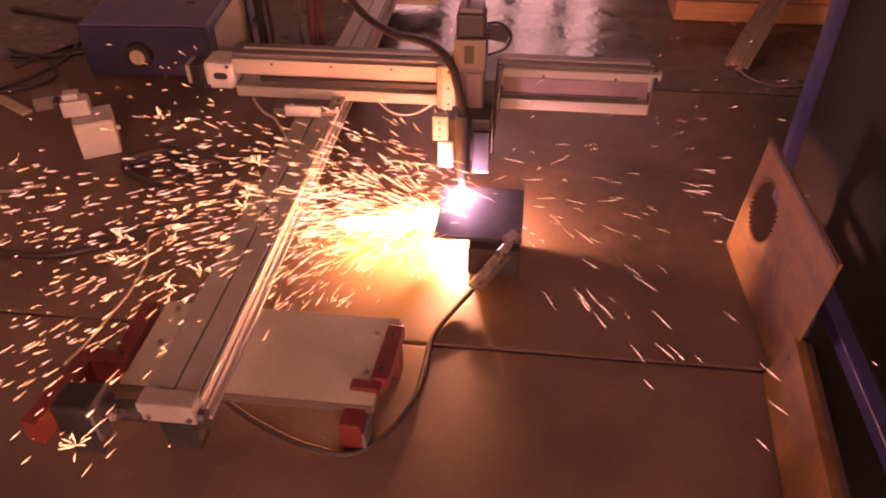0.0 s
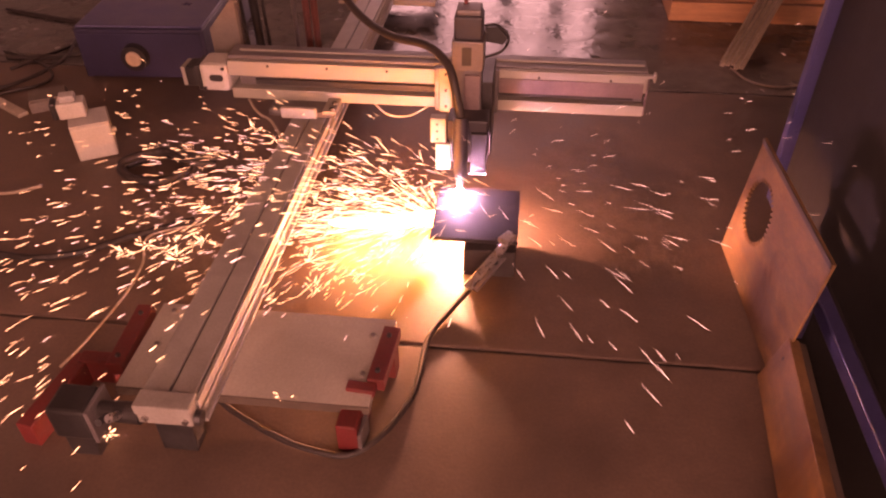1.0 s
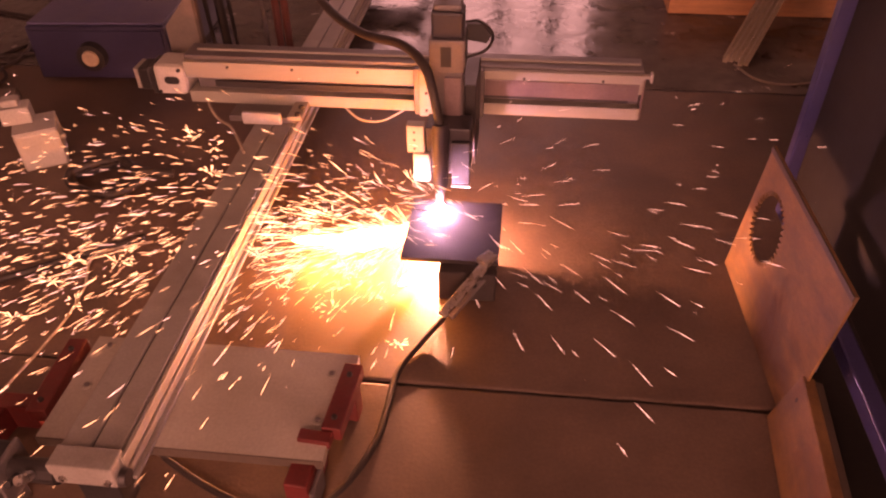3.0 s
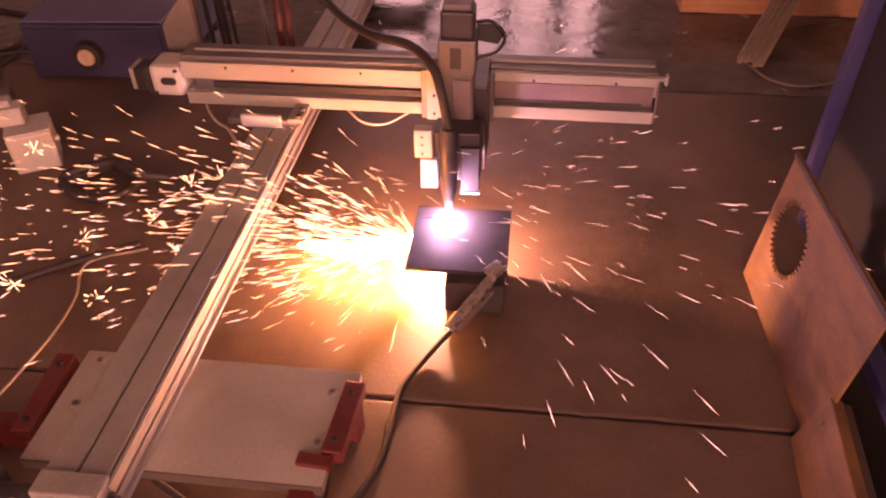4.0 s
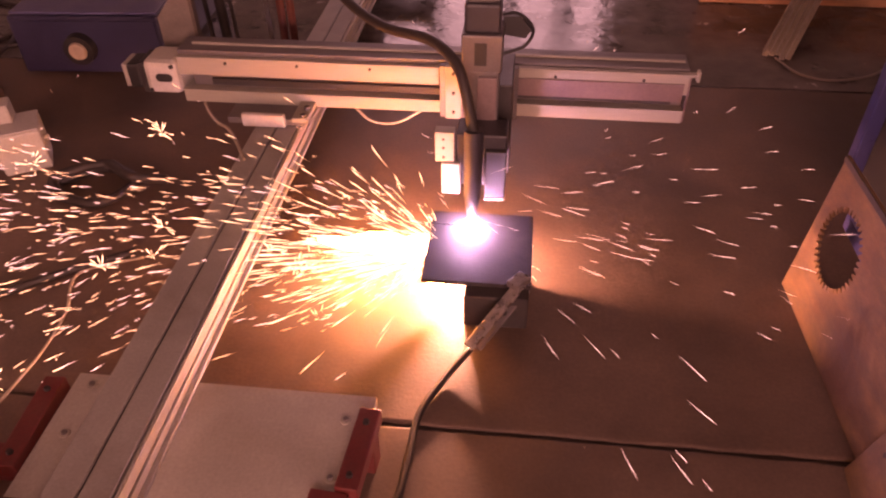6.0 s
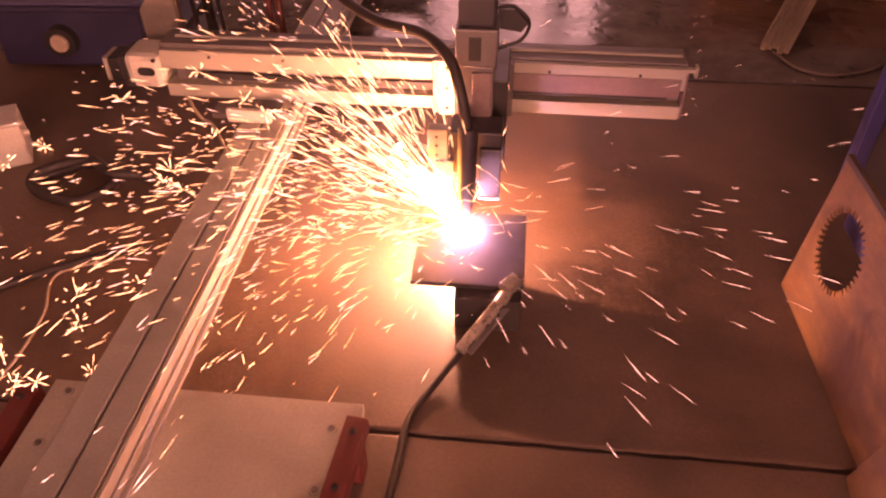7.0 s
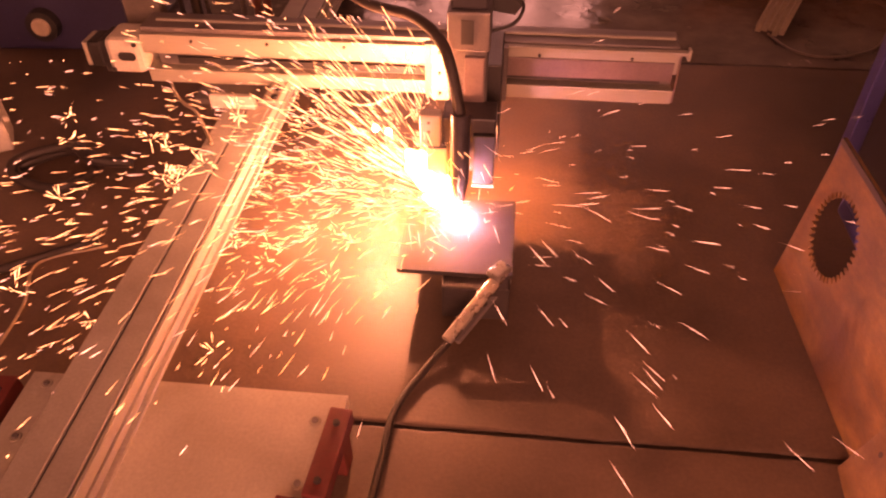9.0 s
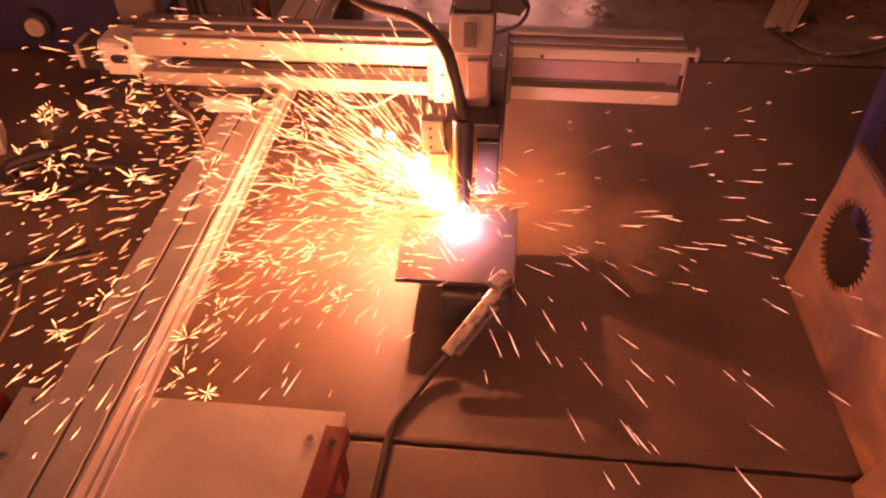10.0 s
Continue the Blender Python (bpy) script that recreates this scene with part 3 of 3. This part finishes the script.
floor_cable([(-1.62, 1.42, 0.004), (-1.40, 1.40, 0.004), (-1.24, 1.36, 0.004), (-1.15, 1.40, 0.004)], 0.004, M_WIRE, "pale thin wire lying on the floor")
floor_cable([(0.66, 2.25, 0.004), (0.70, 2.16, 0.004), (0.78, 2.13, 0.004), (0.90, 2.18, 0.004), (0.98, 2.30, 0.004)], 0.003, M_DUSTY, "dusty thin wire lying on the floor")

bund = thing("strip_bundle", "bundle of galvanised steel strips lying on the floor", "metal strips", pose(0.660, 2.245, 0.004, 18, 0, -28))
for i in range(5):
    x = -0.036 + 0.0145 * i
    part("strip", prism([(x, 0.0), (x + 0.013, 0.0), (x + 0.013, 0.002), (x + 0.002, 0.002), (x + 0.002, 0.020 - 0.002 * (i % 2)), (x, 0.020 - 0.002 * (i % 2))], 0.95 - 0.015 * (i % 3)), M_STRIP, bund).location = (0, 0.007 * (i % 3), 0)
crate = thing("wooden_crate", "raw pine crate standing on the workshop floor", "crate", pose(0.517, 2.63, 0))
for i, z in enumerate((0.0, 0.075)):
    part("plank", bx(0, 0.62, 0, 0.02, z + 0.002, z + 0.070, 0.002), M_WOOD, crate)
    part("plank", bx(0.6, 0.62, 0.021, 0.42, z + 0.002, z + 0.070, 0.002), M_WOOD, crate)
    part("plank", bx(0, 0.02, 0.021, 0.42, z + 0.002, z + 0.070, 0.002), M_WOOD, crate)
    part("plank", bx(0, 0.62, 0.421, 0.44, z + 0.002, z + 0.070, 0.002), M_WOOD, crate)
part("bottom", bx(0.02, 0.6, 0.021, 0.42, 0.002, 0.014), M_WOOD, crate)

trestle = thing("cable_trestle", "dark steel trestle with red tubes behind the gantry", "trestle")
for x, r in ((-0.762, 0.013), (-0.80, 0.006), (-0.735, 0.005)):
    part("leg", cy((x, 2.02, 0.0), (x - 0.02, 2.02, 0.75), r), M_DARK, trestle)
for x in (-0.625, -0.60):
    part("red_tube", cy((x, 2.05, 0.0), (x, 2.05, 0.75), 0.010), M_DULLRED, trestle, "red tube")
part("grey_tube", cy((-0.66, 2.05, 0.0), (-0.665, 2.05, 0.75), 0.006), M_ALU_D, trestle)
part("top_bar", bx(-0.80, -0.45, 2.0, 2.07, 0.75, 0.78, 0.004), M_DARK, trestle)

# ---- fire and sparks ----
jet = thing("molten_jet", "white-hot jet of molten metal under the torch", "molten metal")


def glob(length, r, seed):
    """A ragged tongue of molten metal along -x."""
    bm = bmesh.new()
    bmesh.ops.create_icosphere(bm, subdivisions=4, radius=1)
    for v in bm.verts:
        k = 1 + 0.35 * noise.noise(v.co * 2.3 + Vector((seed, 0, 0))) + 0.25 * noise.noise(v.co * 6 + Vector((0, seed, 0)))
        v.co = Vector((v.co.x * length / 2 - length / 2, v.co.y * r * k, v.co.z * r * 0.7 * k))
    for f in bm.faces:
        f.smooth = True
    return bm


globs = [part("tongue", glob(ln, r, i * 7.3), M_JET, jet) for i, (ln, r) in enumerate(((0.12, 0.017), (0.13, 0.019), (0.07, 0.009), (0.11, 0.012)))]

# Two small light balls added to the jet to brighten floor and rail.
bm = bmesh.new()
bmesh.ops.create_icosphere(bm, subdivisions=2, radius=0.0045)
root = part("jet_fill_root", bm, M_ROOT, jet, "added light ball that boosts the jet's light")

bm = bmesh.new()
bmesh.ops.create_icosphere(bm, subdivisions=2, radius=0.0040)
ember = part("jet_fill_ember", bm, M_ROOT, jet, "second added light ball that boosts the jet's light")

rnd = random.Random(5)


def fan(count, wide, high, reach):
    """Fine glowing threads that spread from one point along -x."""
    bm = bmesh.new()
    for _ in range(count):
        a, b = rnd.gauss(0, wide), rnd.gauss(0, high)
        d = Vector((-1, math.tan(max(-1.2, min(1.2, a))), math.tan(max(-0.9, min(0.9, b))))).normalized()
        s = reach * (0.12 + 0.88 * rnd.random() ** 1.4)
        streak(bm, d * s, d + Vector((0, 0, rnd.gauss(0, 0.03))), rnd.uniform(0.016, 0.070), rnd.uniform(0.0003, 0.0006))
    return bm


def streak(bm, p, d, length, r):
    """A thin four-sided spark, pointed at both ends."""
    d = d.normalized()
    u = d.orthogonal().normalized()
    w = d.cross(u)
    a, b = bm.verts.new(p - d * length / 2), bm.verts.new(p + d * length / 2)
    ring = [bm.verts.new(p + d * length * 0.2 + r * (u * math.cos(k) + w * math.sin(k))) for k in (0, 2.094, 4.189)]
    for i in range(3):
        bm.faces.new((a, ring[i], ring[(i + 1) % 3]))
        bm.faces.new((b, ring[(i + 1) % 3], ring[i]))


def burst(count, spread, lengths, depth, thin=1.0):
    """Sparks that fly together along +x, fanning out of one point behind them."""
    bm = bmesh.new()
    for _ in range(count):
        x = rnd.uniform(-depth, depth)
        o = Vector((-0.45, 0, 0))
        d = Vector((1, rnd.gauss(0, spread), rnd.gauss(0, spread)))
        p = o + d * (x + 0.45)
        streak(bm, p, d + Vector((0, rnd.gauss(0, 0.05), rnd.gauss(0, 0.08))), rnd.uniform(*lengths), thin * rnd.uniform(0.0002, 0.00045))
    return bm


fans = [part("spray", fan(cnt, wd, wd * 0.45, rch), M_SPARK_HOT, jet, "dense spray of yellow-hot threads") for cnt, wd, rch in ((190, 0.75, 0.22), (160, 0.36, 0.32), (150, 0.18, 0.42))]
for f in fans:
    f["kind"] = "stuff"
shower = thing("spark_shower", "shower of orange sparks thrown from the cut", "sparks", kind="stuff")
KINDS = []
for i in range(15):
    bm = burst(22, 0.17, (0.006, 0.044), 0.18) if i < 10 else burst(7, 0.17, (0.016, 0.060), 0.20, 0.6)
    me = bpy.data.meshes.new("spark_burst")
    bm.to_mesh(me)
    bm.free()
    me.materials.append(M_SPARK_DIM if i >= 10 else (M_SPARK, M_SPARK_HOT, M_SPARK_DIM)[i % 3])
    KINDS.append(me)
for i in range(4):
    bm = bmesh.new()
    for c in range(3):
        at = Vector((rnd.uniform(-0.2, 0.2), rnd.gauss(0, 0.09), rnd.gauss(0, 0.03)))
        for _ in range(11):
            d = Vector((rnd.gauss(0, 1), rnd.gauss(0, 1), rnd.gauss(0.3, 0.6))).normalized()
            streak(bm, at + d * rnd.uniform(0.004, 0.028), d, rnd.uniform(0.008, 0.024), rnd.uniform(0.0003, 0.0006))
    me = bpy.data.meshes.new("spark_star")
    bm.to_mesh(me)
    bm.free()
    me.materials.append(M_SPARK_HOT)
    KINDS.append(me)


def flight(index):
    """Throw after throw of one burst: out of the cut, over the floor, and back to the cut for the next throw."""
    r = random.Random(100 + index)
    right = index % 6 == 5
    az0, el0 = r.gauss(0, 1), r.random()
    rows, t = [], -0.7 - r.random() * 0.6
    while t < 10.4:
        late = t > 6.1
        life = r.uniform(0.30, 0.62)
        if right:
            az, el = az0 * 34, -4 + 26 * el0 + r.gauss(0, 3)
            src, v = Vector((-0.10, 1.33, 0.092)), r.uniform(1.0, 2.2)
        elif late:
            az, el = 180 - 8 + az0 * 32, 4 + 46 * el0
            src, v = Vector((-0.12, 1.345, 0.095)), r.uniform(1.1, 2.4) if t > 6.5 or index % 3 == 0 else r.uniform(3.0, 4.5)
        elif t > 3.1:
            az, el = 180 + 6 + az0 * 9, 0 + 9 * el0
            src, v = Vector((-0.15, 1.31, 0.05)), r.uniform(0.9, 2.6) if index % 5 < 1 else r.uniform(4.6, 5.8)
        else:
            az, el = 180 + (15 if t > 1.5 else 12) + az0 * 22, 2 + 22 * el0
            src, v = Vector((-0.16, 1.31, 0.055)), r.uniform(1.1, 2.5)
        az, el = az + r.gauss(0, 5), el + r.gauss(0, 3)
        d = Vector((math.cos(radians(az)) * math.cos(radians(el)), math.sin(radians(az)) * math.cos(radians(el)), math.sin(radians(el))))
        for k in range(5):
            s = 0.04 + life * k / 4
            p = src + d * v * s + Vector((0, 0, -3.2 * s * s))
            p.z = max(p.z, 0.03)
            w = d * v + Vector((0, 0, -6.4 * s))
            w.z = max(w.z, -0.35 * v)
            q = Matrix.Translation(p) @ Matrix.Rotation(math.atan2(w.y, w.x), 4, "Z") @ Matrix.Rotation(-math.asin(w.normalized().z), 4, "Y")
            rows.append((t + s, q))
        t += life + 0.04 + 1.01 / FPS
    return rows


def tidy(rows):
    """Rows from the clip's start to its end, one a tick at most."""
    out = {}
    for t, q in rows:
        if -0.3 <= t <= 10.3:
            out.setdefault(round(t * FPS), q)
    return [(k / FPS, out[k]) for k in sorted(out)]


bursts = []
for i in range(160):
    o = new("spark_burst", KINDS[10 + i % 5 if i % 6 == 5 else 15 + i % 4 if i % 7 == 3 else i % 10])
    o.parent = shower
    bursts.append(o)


# ---- what moves ----
def motions():
    walk(beam, [(t, pose(0, -0.0015 * t, 0)) for t in (0, 2.5, 5, 7.5, 10)])
    walk(tc, [(t, pose(0.0047 * t, 0, 0)) for t in (0, 2.5, 5, 7.5, 10)])
    r = random.Random(3)
    for i, g in enumerate(globs):
        rows = []
        for k in range(51):
            t = 0.2 * k
            e = min(1, max(0, (t - 5.9) / 0.7))
            low = Vector(((-0.112, -0.190, -0.130, -0.275)[i], (1.325, 1.292, 1.240, 1.275)[i], (0.047, 0.046, 0.024, 0.048)[i]))
            top = Vector((-0.120 + 0.0047 * t, 1.348, 0.092)) + Vector(((0, 0, 0), (0.0, 0.0, 0.006), (0.0, -0.01, 0), (-0.008, 0.008, 0.010))[i])
            p = low.lerp(top, e) + Vector((r.gauss(0, 0.004), r.gauss(0, 0.004), r.gauss(0, 0.002)))
            turn = (16, 8, 55, 7)[i] * (1 - e) + (-30, -36, -20, -42)[i] * e
            tilt = (2, 1, 4, 2)[i] * (1 - e) + (18, 24, 10, 29)[i] * e
            rows.append((t, pose(*p, 0, 0, turn + r.gauss(0, 3)) @ pose(0, 0, 0, r.uniform(-40, 40), tilt, 0)))
        walk(g, rows)
    walk(root, [(0, pose(-0.128, 1.302, 0.050)), (5.9, pose(-0.110, 1.302, 0.050)), (6.2, pose(-0.160, 1.310, 0.050)), (6.4, pose(-0.200, 1.345, 0.090)), (6.7, pose(-0.212, 1.445, 0.172)), (10, pose(-0.202, 1.445, 0.172))])
    walk(ember, [(0, pose(-0.105, 1.318, 0.048)), (7.6, pose(-0.105, 1.318, 0.048)), (7.75, pose(-0.200, 1.345, 0.090)), (7.9, pose(-0.225, 1.410, 0.200)), (10, pose(-0.215, 1.410, 0.200))])
    for i, g in enumerate(fans):
        rows = []
        for k in range(101):
            t = 0.1 * k
            e = min(1, max(0, (t - 5.9 - 0.3 * i) / 0.5))
            p = Vector((-0.145, 1.30, 0.052)).lerp(Vector((-0.118 + 0.0047 * t, 1.35, 0.094)), e)
            turn, tilt = 10 * (1 - e) - 30 * e, 4 * (1 - e) + 24 * e
            rows.append((t, pose(*p, 0, 0, turn + r.uniform(-7, 7)) @ pose(0, 0, 0, r.uniform(-30, 30), tilt + r.uniform(-3, 3), 0)))
        walk(g, rows)
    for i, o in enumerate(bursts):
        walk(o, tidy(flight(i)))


motions()
